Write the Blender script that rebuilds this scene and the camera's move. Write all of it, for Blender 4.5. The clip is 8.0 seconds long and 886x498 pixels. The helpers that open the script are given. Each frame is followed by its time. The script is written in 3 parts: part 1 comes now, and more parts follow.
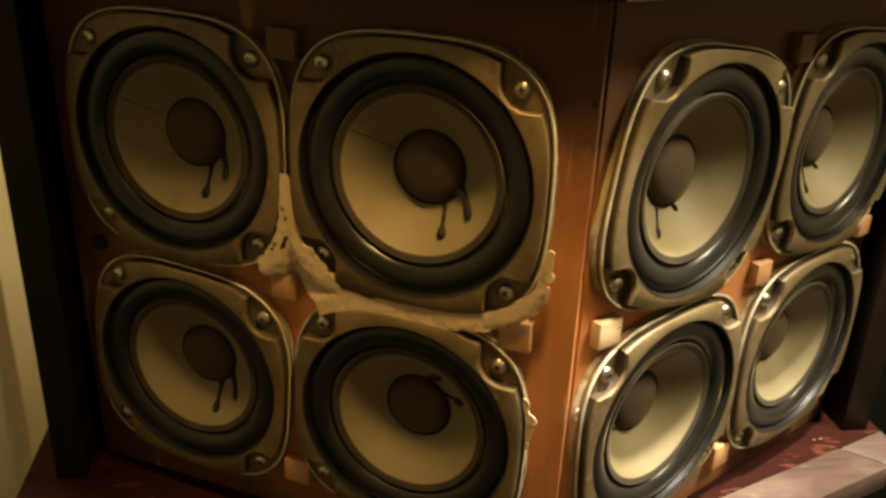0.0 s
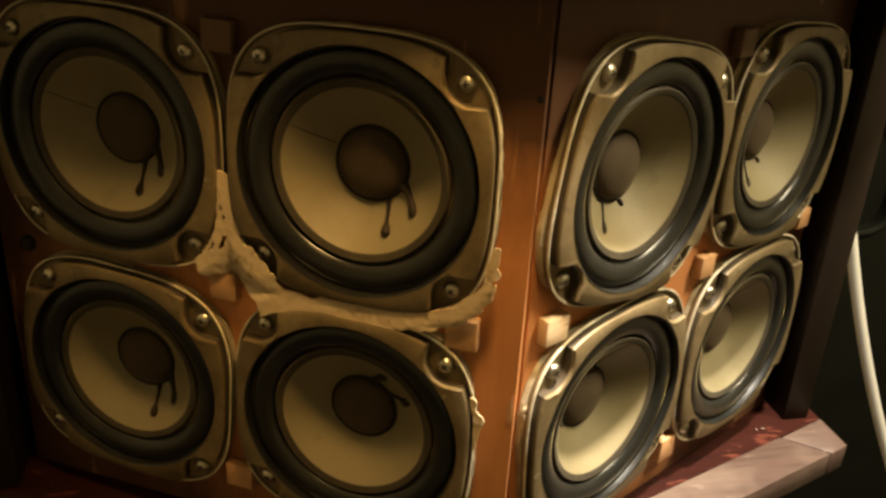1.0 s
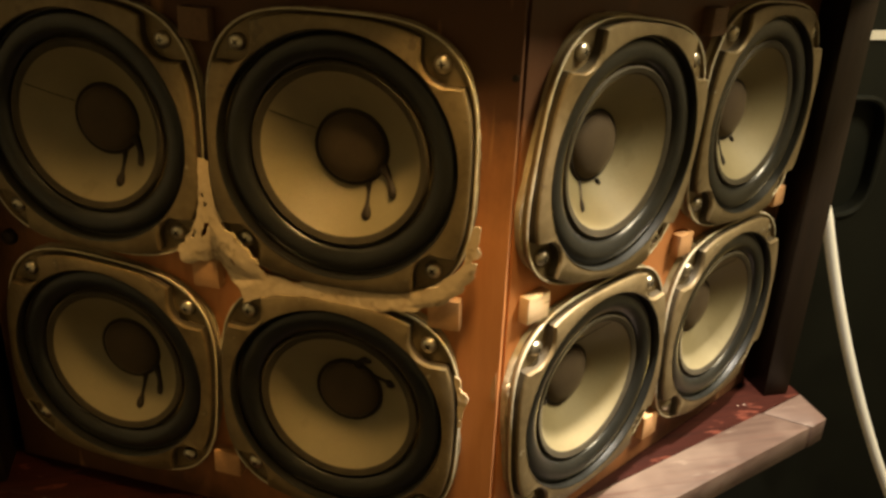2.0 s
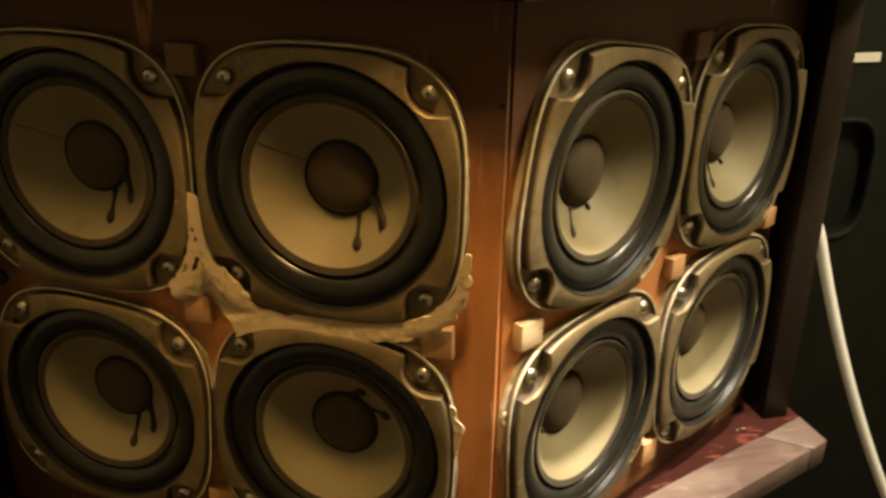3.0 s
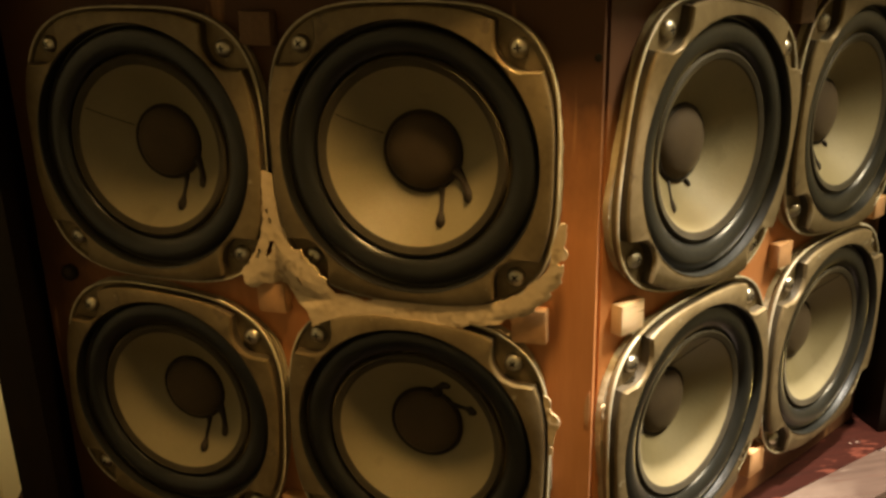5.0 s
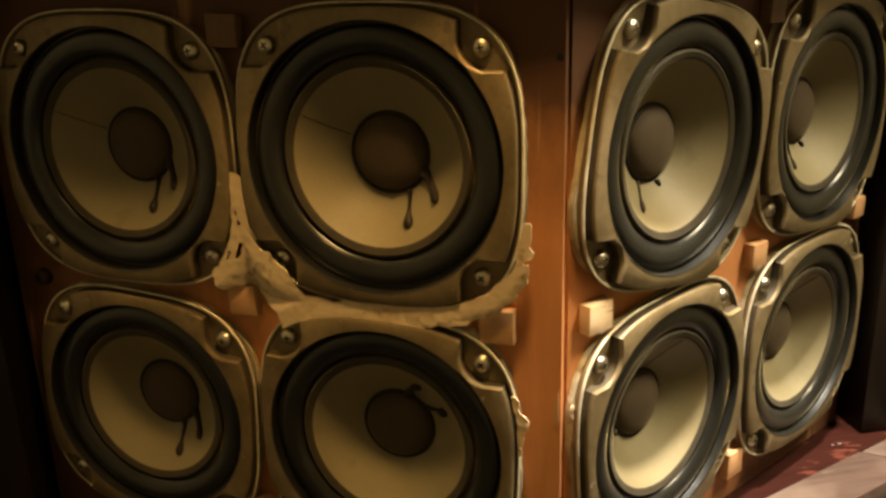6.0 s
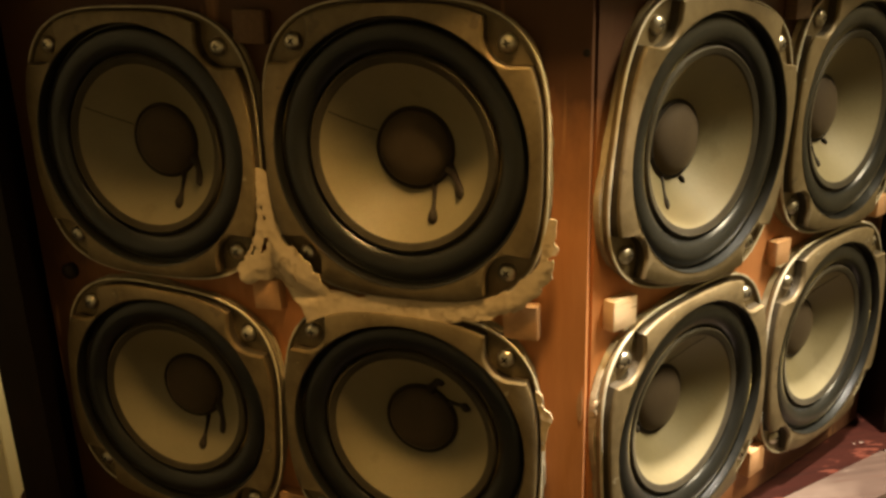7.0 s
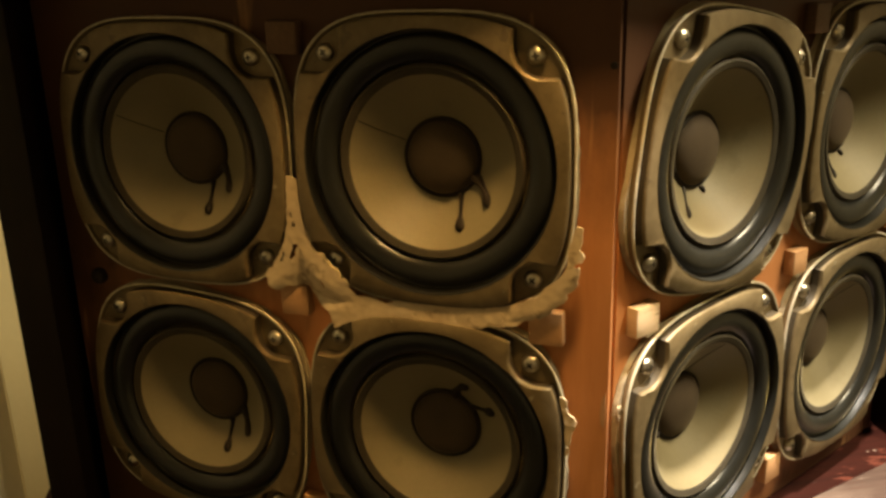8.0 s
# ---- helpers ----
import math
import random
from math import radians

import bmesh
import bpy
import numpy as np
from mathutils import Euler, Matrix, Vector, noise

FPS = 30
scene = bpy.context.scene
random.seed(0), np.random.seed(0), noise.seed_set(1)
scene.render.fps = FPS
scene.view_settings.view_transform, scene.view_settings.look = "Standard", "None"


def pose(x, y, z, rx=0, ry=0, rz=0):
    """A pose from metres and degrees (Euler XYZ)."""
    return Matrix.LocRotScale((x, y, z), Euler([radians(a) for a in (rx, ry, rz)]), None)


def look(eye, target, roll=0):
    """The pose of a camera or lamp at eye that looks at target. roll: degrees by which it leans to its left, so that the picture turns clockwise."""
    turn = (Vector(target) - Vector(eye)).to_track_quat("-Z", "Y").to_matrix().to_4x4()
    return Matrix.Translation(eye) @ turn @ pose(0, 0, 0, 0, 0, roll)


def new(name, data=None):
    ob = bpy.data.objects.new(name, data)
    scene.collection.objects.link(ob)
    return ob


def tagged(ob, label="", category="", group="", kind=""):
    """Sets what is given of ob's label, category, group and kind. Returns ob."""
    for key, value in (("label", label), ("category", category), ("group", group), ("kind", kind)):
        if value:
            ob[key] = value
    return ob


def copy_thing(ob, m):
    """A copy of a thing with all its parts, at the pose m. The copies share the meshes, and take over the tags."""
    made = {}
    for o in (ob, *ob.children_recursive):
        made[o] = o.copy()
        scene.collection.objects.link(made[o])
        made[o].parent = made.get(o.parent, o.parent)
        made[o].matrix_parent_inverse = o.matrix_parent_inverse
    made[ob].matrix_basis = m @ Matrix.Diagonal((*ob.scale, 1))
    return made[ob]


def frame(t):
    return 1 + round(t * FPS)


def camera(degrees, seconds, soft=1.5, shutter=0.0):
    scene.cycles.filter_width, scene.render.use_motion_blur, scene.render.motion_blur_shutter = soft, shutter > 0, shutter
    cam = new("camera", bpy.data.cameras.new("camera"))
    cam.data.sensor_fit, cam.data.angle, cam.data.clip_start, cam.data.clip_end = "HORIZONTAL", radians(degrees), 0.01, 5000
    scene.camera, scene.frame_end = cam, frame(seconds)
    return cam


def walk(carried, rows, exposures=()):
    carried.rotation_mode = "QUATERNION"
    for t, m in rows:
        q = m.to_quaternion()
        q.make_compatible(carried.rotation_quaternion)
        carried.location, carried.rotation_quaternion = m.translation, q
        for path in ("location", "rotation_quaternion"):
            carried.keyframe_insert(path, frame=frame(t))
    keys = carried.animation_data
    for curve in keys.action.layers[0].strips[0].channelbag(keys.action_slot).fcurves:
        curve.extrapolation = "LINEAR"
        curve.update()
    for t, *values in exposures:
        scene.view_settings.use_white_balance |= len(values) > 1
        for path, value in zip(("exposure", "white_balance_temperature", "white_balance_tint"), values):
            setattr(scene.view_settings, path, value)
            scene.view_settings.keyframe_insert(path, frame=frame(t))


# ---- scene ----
LENS = 54.0
cam = camera(LENS, 8.0, soft=2.8, shutter=0.5)
ROWS = [
    (0.0, -0.1119, -0.3143, 0.9508, -9.31, -23.67, 2.28),
    (0.5, -0.1146, -0.3099, 0.949, -12.14, -23.86, 3.45),
    (1.0, -0.1102, -0.306, 0.9502, -13.27, -24.07, 3.29),
    (1.5, -0.1221, -0.3164, 0.9466, -14.36, -23.55, 3.41),
    (1.7, -0.1152, -0.3122, 0.9451, -14.39, -24.27, 3.09),
    (2.8, -0.1073, -0.3208, 0.9458, -14.89, -22.47, 1.12),
    (3.0, -0.108, -0.3143, 0.9432, -14.62, -21.97, 0.98),
    (3.5, -0.1109, -0.302, 0.922, -12.24, -20.78, -0.13),
    (4.0, -0.1158, -0.299, 0.9171, -11.12, -19.83, -0.52),
    (4.2, -0.118, -0.2996, 0.9149, -10.63, -19.34, -0.91),
    (5.5, -0.1095, -0.2962, 0.9002, -10.37, -18.35, -1.49),
    (6.0, -0.1013, -0.3003, 0.9005, -10.12, -18.06, -1.75),
    (6.5, -0.103, -0.3014, 0.9013, -9.58, -18.04, -1.99),
    (7.0, -0.1065, -0.3015, 0.8996, -9.24, -18.08, -1.8),
    (7.5, -0.1085, -0.3021, 0.8997, -9.18, -18.11, -1.7),
    (8.0, -0.1179, -0.307, 0.9016, -9.1, -17.51, -1.51),
]


def aim(x, y, z, yaw, pitch, roll):
    a, b = radians(yaw), radians(pitch)
    way = Vector((-math.sin(a) * math.cos(b), math.cos(a) * math.cos(b), math.sin(b)))
    eye = Vector((x, y, z))
    return look(eye, eye + way, roll)


walk(cam, [(t, aim(*r)) for t, *r in ROWS], exposures=[(0.0, -0.19), (8.0, -0.19)])

# ---- light: a steep overhead lamp and added lights out of view, dim warm room ----
world = bpy.data.worlds.new("room_air")
scene.world = world
world.use_nodes = True
world.node_tree.nodes["Background"].inputs[0].default_value = (1.0, 0.78, 0.5, 1)
world.node_tree.nodes["Background"].inputs[1].default_value = 0.03


def soft_spot(name, eye, target, watts, size, beam, blend, colour):
    """A spot light with a soft-edged beam."""
    data = bpy.data.lights.new(name, "SPOT")
    data.energy, data.shadow_soft_size, data.color = watts, size, colour
    data.spot_size, data.spot_blend = radians(beam), blend
    ob = new(name, data)
    ob.matrix_world = look(eye, target)
    return ob


# Unseen warm spot added to light the left baffle, its beam cut to it.
soft_spot("desk_lamp_light", (-0.035, -0.095, 1.17), (-0.045, 0.055, 0.88), 12.4, 0.028, 49, 1.0, (1.0, 0.60, 0.20))
soft_spot("overhead_lamp_light", (0.14, -0.062, 1.60), (0.15, 0.04, 0.65), 205.0, 0.03, 50, 0.8, (1.0, 0.89, 0.74))
# Broad unseen light added to brighten the drivers of the right baffle.
room_light = bpy.data.lights.new("ceiling_lamp_light", "AREA")
room_light.shape, room_light.size, room_light.energy, room_light.color = "DISK", 0.32, 35.0, (1.0, 0.85, 0.55)
new("ceiling_lamp_light", room_light).matrix_world = look((0.70, -0.22, 1.80), (0.14, 0.04, 0.68))
# Unseen point light added to brighten the casing and fill the room.
room_data = bpy.data.lights.new("room_lamp_light", "POINT")
room_data.energy, room_data.shadow_soft_size, room_data.color = 15.0, 0.08, (1.0, 0.78, 0.45)
new("room_lamp_light", room_data).location = (-1.1, 0.42, 2.0)

# ---- materials ----
M = {}


def shader(name, rough=0.5, metal=0.0, spec=0.5, coat=0.0):
    m = bpy.data.materials.new(name)
    m.use_nodes = True
    b = m.node_tree.nodes["Principled BSDF"]
    b.inputs["Roughness"].default_value = rough
    b.inputs["Metallic"].default_value = metal
    b.inputs["Specular IOR Level"].default_value = spec
    b.inputs["Coat Weight"].default_value = coat
    b.inputs["Coat Roughness"].default_value = 0.25
    M[name] = m
    return m, m.node_tree, b


def node(tree, kind, **values):
    n = tree.nodes.new(kind)
    for key, value in values.items():
        n.inputs[key].default_value = value
    return n


def ramp(tree, source, stops):
    r = tree.nodes.new("ShaderNodeValToRGB")
    e = r.color_ramp.elements
    while len(e) < len(stops):
        e.new(0.5)
    for item, (place, colour) in zip(e, stops):
        item.position, item.color = place, (*colour, 1)
    tree.links.new(source, r.inputs[0])
    return r


def noisy(tree, scale, detail=4.0, rough=0.55, stretch=(1, 1, 1), shift=True):
    """Noise over the thing's own coordinates, shifted from thing to thing."""
    co = tree.nodes.new("ShaderNodeTexCoord")
    mp = tree.nodes.new("ShaderNodeMapping")
    mp.inputs["Scale"].default_value = stretch
    tree.links.new(co.outputs["Object"], mp.inputs["Vector"])
    if shift:
        info = tree.nodes.new("ShaderNodeObjectInfo")
        tree.links.new(info.outputs["Random"], mp.inputs["Location"])
    n = node(tree, "ShaderNodeTexNoise", Scale=scale, Detail=detail, Roughness=rough)
    tree.links.new(mp.outputs[0], n.inputs["Vector"])
    return n.outputs["Fac"]


def mixed(tree, fac, a, b, how="MIX"):
    m = tree.nodes.new("ShaderNodeMix")
    m.data_type, m.blend_type = "RGBA", how
    for value, slot in ((fac, 0), (a, 6), (b, 7)):
        if isinstance(value, (int, float)):
            m.inputs[slot].default_value = value
        elif isinstance(value, tuple):
            m.inputs[slot].default_value = (*value, 1)
        else:
            tree.links.new(value, m.inputs[slot])
    return m.outputs[2]


def bump(tree, b, height, strength, distance):
    n = node(tree, "ShaderNodeBump", Strength=strength, Distance=distance)
    tree.links.new(height, n.inputs["Height"])
    tree.links.new(n.outputs[0], b.inputs["Normal"])


def vary_rough(tree, b, source, low, high):
    r = node(tree, "ShaderNodeMapRange")
    r.inputs[3].default_value, r.inputs[4].default_value = low, high
    tree.links.new(source, r.inputs[0])
    tree.links.new(r.outputs[0], b.inputs["Roughness"])


def wood(name, dark, light, worn, grain=(60, 60, 3), rough=(0.35, 0.6), wear=(0.55, 0.75), spec=0.5):
    m, t, b = shader(name, spec=spec)
    lines = noisy(t, 3.0, 6.0, 0.62, grain)
    fine = noisy(t, 9.0, 5.0, 0.7, grain)
    big = noisy(t, 9.0, 4.0, 0.6)
    base = ramp(t, lines, ((0.3, dark), (0.7, light))).outputs[0]
    base = mixed(t, 0.35, base, ramp(t, fine, ((0.35, dark), (0.65, light))).outputs[0])
    stain = ramp(t, big, ((wear[0], (0, 0, 0)), (wear[1], (1, 1, 1)))).outputs[0]
    base = mixed(t, stain, base, worn)
    t.links.new(base, b.inputs["Base Color"])
    vary_rough(t, b, big, *rough)
    bump(t, b, fine, 0.25, 0.0006)


def plain(name, dark, light, scale=30.0, rough=(0.4, 0.6), bumps=0.0003, grain=400.0, metal=0.0, spec=0.5):
    m, t, b = shader(name, metal=metal, spec=spec)
    big = noisy(t, scale, 5.0, 0.6)
    small = noisy(t, grain, 3.0, 0.6)
    base = ramp(t, big, ((0.3, dark), (0.7, light))).outputs[0]
    base = mixed(t, 0.25, base, ramp(t, small, ((0.3, dark), (0.7, light))).outputs[0])
    t.links.new(base, b.inputs["Base Color"])
    vary_rough(t, b, big, *rough)
    bump(t, b, small, 0.4, bumps)


def flecked(name, colour, scale, low, stretch=(1, 1, 1), amount=1.0):
    """Adds small flecks or scratches over a finished material."""
    t = M[name].node_tree
    b = t.nodes["Principled BSDF"]
    old = b.inputs["Base Color"].links[0].from_socket
    spots = ramp(t, noisy(t, scale, 3.0, 0.6, stretch), ((low, (0, 0, 0)), (low + 0.05, (amount, amount, amount)))).outputs[0]
    t.links.new(mixed(t, spots, old, colour), b.inputs["Base Color"])


def glancing_sheen(name, weight, tint, rough=0.5):
    """A tinted sheen that stands in for gloss at a glancing view."""
    b = M[name].node_tree.nodes["Principled BSDF"]
    b.inputs["Sheen Weight"].default_value = weight
    b.inputs["Sheen Roughness"].default_value = rough
    b.inputs["Sheen Tint"].default_value = (*tint, 1)


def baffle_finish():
    """Orange bare wood, worn in the middle; the ragged dark red varnish round it includes painted shade."""
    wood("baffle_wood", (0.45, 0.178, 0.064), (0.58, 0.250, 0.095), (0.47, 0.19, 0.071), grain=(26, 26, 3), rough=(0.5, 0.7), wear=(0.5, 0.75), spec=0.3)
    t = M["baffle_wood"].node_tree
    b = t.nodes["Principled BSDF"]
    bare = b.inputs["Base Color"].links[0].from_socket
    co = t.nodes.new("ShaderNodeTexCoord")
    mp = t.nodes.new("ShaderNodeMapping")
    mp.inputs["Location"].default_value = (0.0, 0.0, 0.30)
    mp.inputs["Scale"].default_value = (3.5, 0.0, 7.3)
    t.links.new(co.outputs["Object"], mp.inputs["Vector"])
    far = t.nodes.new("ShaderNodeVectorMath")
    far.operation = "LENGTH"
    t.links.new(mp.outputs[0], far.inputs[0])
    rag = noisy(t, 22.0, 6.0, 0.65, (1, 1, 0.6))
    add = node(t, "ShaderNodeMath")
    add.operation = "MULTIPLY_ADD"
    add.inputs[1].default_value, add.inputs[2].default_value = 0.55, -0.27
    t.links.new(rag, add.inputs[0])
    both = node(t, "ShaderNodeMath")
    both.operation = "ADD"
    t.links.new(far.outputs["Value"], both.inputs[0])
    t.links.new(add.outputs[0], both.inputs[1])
    # Darkening towards top and ends puts shade into the colour, besides the varnish.
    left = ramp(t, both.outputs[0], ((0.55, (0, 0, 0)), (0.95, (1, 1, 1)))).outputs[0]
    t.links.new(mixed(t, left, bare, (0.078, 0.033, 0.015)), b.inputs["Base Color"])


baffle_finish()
flecked("baffle_wood", (0.13, 0.05, 0.02), 16.0, 0.62, (1, 1, 0.35), 0.6)
flecked("baffle_wood", (0.50, 0.27, 0.12), 30.0, 0.67, (1.5, 1.5, 0.25), 0.5)
wood("base_wood", (0.036, 0.019, 0.014), (0.085, 0.053, 0.040), (0.145, 0.103, 0.080), grain=(6, 90, 60), wear=(0.45, 0.68), rough=(0.4, 0.65))
flecked("base_wood", (0.06, 0.028, 0.02), 9.0, 0.60, (2, 40, 20), 0.7)
flecked("base_wood", (0.30, 0.24, 0.19), 60.0, 0.66, (0.6, 5, 1), 0.4)
flecked("base_wood", (0.035, 0.020, 0.014), 26.0, 0.63, (1, 1, 1), 0.6)
wood("base_red", (0.011, 0.0034, 0.0024), (0.028, 0.0068, 0.0044), (0.066, 0.020, 0.013), grain=(3, 60, 60), wear=(0.60, 0.78), rough=(0.5, 0.7), spec=0.05)
flecked("base_red", (0.36, 0.27, 0.22), 130.0, 0.70, amount=0.6)
flecked("base_red", (0.16, 0.045, 0.028), 24.0, 0.62, (1.5, 4, 1.5), 0.35)
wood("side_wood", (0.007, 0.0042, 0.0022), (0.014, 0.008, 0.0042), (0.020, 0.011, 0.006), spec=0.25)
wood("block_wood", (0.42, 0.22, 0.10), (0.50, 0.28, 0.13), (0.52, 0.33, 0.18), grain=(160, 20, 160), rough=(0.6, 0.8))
# Darker copy of the block wood, with shade put into its colour.
wood("shaded_block_wood", (0.09, 0.045, 0.02), (0.15, 0.08, 0.038), (0.12, 0.06, 0.03), grain=(160, 20, 160), rough=(0.55, 0.75))
wood("pale_block_wood", (0.60, 0.42, 0.25), (0.72, 0.55, 0.37), (0.76, 0.61, 0.44), grain=(20, 20, 220), rough=(0.6, 0.8))
flecked("pale_block_wood", (0.20, 0.10, 0.05), 60.0, 0.66, (1, 1, 6), 0.8)
plain("frame_metal", (0.100, 0.070, 0.031), (0.215, 0.162, 0.085), 45.0, (0.40, 0.56), 0.0003, 260.0, metal=0.3, spec=0.5)
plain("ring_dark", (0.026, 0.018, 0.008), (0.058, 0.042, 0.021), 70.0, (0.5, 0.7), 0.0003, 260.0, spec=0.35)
plain("worn_edge", (0.34, 0.30, 0.21), (0.64, 0.58, 0.44), 160.0, (0.45, 0.65), 0.0004, 300.0)
flecked("frame_metal", (0.055, 0.040, 0.024), 75.0, 0.65, amount=0.5)
flecked("frame_metal", (0.36, 0.31, 0.21), 150.0, 0.69, amount=0.7)
plain("gasket_foam", (0.26, 0.21, 0.13), (0.44, 0.37, 0.245), 90.0, (0.75, 0.95), 0.0012, 500.0)
plain("residue_paper", (0.43, 0.315, 0.18), (0.63, 0.50, 0.325), 60.0, (0.6, 0.85), 0.0004, 260.0)
flecked("residue_paper", (0.20, 0.13, 0.06), 70.0, 0.62, amount=0.6)
plain("surround_rubber", (0.006, 0.006, 0.005), (0.013, 0.013, 0.011), 60.0, (0.24, 0.40), 0.0003, 260.0)
glancing_sheen("surround_rubber", 0.22, (0.95, 0.72, 0.26), 0.22)
plain("cone_paper", (0.158, 0.130, 0.070), (0.205, 0.173, 0.099), 28.0, (0.44, 0.60), 0.0002, 700.0)
flecked("cone_paper", (0.13, 0.10, 0.05), 34.0, 0.64, amount=0.35)
plain("cap_felt", (0.046, 0.031, 0.017), (0.072, 0.050, 0.028), 60.0, (0.7, 0.9), 0.0002, 900.0, spec=0.3)
glancing_sheen("cap_felt", 0.12, (0.90, 0.74, 0.42), 0.3)
plain("edge_coat", (0.026, 0.021, 0.013), (0.050, 0.041, 0.026), 60.0, (0.62, 0.8), 0.0001, 300.0, spec=0.25)
glancing_sheen("edge_coat", 0.15, (0.90, 0.74, 0.42), 0.3)
plain("black_glue", (0.010, 0.007, 0.004), (0.024, 0.016, 0.009), 80.0, (0.6, 0.8), 0.0004, 300.0, spec=0.25)
plain("screw_steel", (0.36, 0.32, 0.24), (0.72, 0.67, 0.56), 300.0, (0.24, 0.42), 0.0001, 900.0, metal=1.0)
plain("dark_void", (0.008, 0.006, 0.005), (0.014, 0.011, 0.009), 50.0, (0.8, 0.9))
plain("black_plastic", (0.004, 0.0045, 0.0035), (0.008, 0.009, 0.006), 12.0, (0.5, 0.65), 0.0003, 500.0, spec=0.2)
plain("cable_vinyl", (0.80, 0.78, 0.72), (0.88, 0.86, 0.80), 30.0, (0.35, 0.5))
plain("label_paper", (0.52, 0.50, 0.44), (0.66, 0.63, 0.56), 60.0, (0.5, 0.7))
plain("wall_paint", (0.50, 0.44, 0.30), (0.60, 0.53, 0.37), 4.0, (0.7, 0.85), 0.0004, 120.0)
plain("trim_paint", (0.68, 0.56, 0.30), (0.76, 0.64, 0.36), 8.0, (0.45, 0.6), 0.0002, 200.0)
plain("carpet", (0.020, 0.014, 0.010), (0.040, 0.028, 0.02), 8.0, (0.9, 1.0), 0.002, 250.0)
plain("ceiling_paint", (0.55, 0.50, 0.40), (0.62, 0.57, 0.46), 3.0, (0.8, 0.9))
wood("stand_wood", (0.018, 0.011, 0.007), (0.045, 0.026, 0.015), (0.05, 0.03, 0.018))


# ---- mesh helpers ----
def mesh_of(name, bm, material, smooth=True, sharp=40):
    me = bpy.data.meshes.new(name)
    bmesh.ops.recalc_face_normals(bm, faces=bm.faces)
    bm.to_mesh(me)
    bm.free()
    me.materials.append(M[material])
    if smooth:
        me.shade_smooth()
        me.set_sharp_from_angle(angle=radians(sharp))
    return me


def part(name, bm, material, parent=None, label="", smooth=True, sharp=40):
    ob = new(name, mesh_of(name, bm, material, smooth, sharp))
    ob.parent = parent
    return tagged(ob, label)


def thing(name, m, label, category, group="", kind=""):
    ob = new(name)
    ob.empty_display_size = 0.02
    ob.matrix_world = m
    return tagged(ob, label, category, group, kind)


def box(x0, x1, y0, y1, z0, z1, bevel=0.0, bm=None):
    own = bmesh.new()
    bmesh.ops.create_cube(own, size=1)
    for v in own.verts:
        v.co = ((x0 + x1) / 2 + v.co.x * (x1 - x0), (y0 + y1) / 2 + v.co.y * (y1 - y0), (z0 + z1) / 2 + v.co.z * (z1 - z0))
    if bevel:
        bmesh.ops.bevel(own, geom=own.edges[:], offset=bevel, segments=2, affect="EDGES", profile=0.5)
    return own


def prism(points, z0, z1, bevel=0.0):
    """An upright prism over a plan of points."""
    bm = bmesh.new()
    low = [bm.verts.new((x, y, z0)) for x, y in points]
    high = [bm.verts.new((x, y, z1)) for x, y in points]
    bm.faces.new(low)
    bm.faces.new(high)
    for n in range(len(points)):
        k = (n + 1) % len(points)
        bm.faces.new((low[n], low[k], high[k], high[n]))
    bmesh.ops.recalc_face_normals(bm, faces=bm.faces)
    if bevel:
        bmesh.ops.bevel(bm, geom=bm.edges[:], offset=bevel, segments=2, affect="EDGES", profile=0.5)
    return bm


def rings(rows, steps, close=True, capped=False):
    """A skin over rings: each row is a function of the angle that gives (radius, out)."""
    bm = bmesh.new()
    loops = []
    for row in rows:
        loop = []
        for n in range(steps):
            a = 2 * math.pi * n / steps
            r, out = row(a)
            loop.append(bm.verts.new((r * math.cos(a), -out, r * math.sin(a))))
        loops.append(loop)
    pairs = list(zip(loops, loops[1:])) + ([(loops[-1], loops[0])] if close else [])
    for one, two in pairs:
        for n in range(steps):
            k = (n + 1) % steps
            bm.faces.new((one[n], one[k], two[k], two[n]))
    if capped:
        bm.faces.new(loops[-1])
    return bm


def lathe(profile, steps=64, close=False, capped=False):
    return rings([lambda a, r=r, o=o: (r, o) for r, o in profile], steps, close, capped)


def tube(points, radii, sides=8):
    """A round rod along points, closed at both ends."""
    bm = bmesh.new()
    points = [Vector(p) for p in points]
    loops = []
    for n, p in enumerate(points):
        d = (points[min(n + 1, len(points) - 1)] - points[max(n - 1, 0)]).normalized()
        s = d.cross(Vector((0.31, 0.9, 0.27))).normalized()
        u = d.cross(s)
        loops.append([bm.verts.new(p + radii[n] * (math.cos(2 * math.pi * k / sides) * s + math.sin(2 * math.pi * k / sides) * u)) for k in range(sides)])
    for one, two in zip(loops, loops[1:]):
        for k in range(sides):
            j = (k + 1) % sides
            bm.faces.new((one[k], one[j], two[j], two[k]))
    bm.faces.new(loops[0])
    bm.faces.new(loops[-1])
    return bm


# ---- the setting ----
FLOOR, UNDER = 0.0, 0.60          # floor; underside of the speaker cabinet
MID = UNDER + 0.162               # middle height of the drivers


def structure(name, bm, material, label, category):
    ob = part(name, bm, material, None, "", smooth=False)
    return tagged(ob, label, category, kind="structure")


structure("floor", box(-1.8, 1.8, -1.9, 1.3, -0.1, 0.0), "carpet", "dark brown carpet floor in a dim room", "floor")
structure("ceiling", box(-1.8, 1.8, -1.9, 1.3, 2.4, 2.5), "ceiling_paint", "plain cream painted ceiling", "ceiling")
structure("wall_north", box(-1.8, 1.8, 1.2, 1.3, 0.0, 2.4), "wall_paint", "yellowish cream painted wall in dim light", "wall")
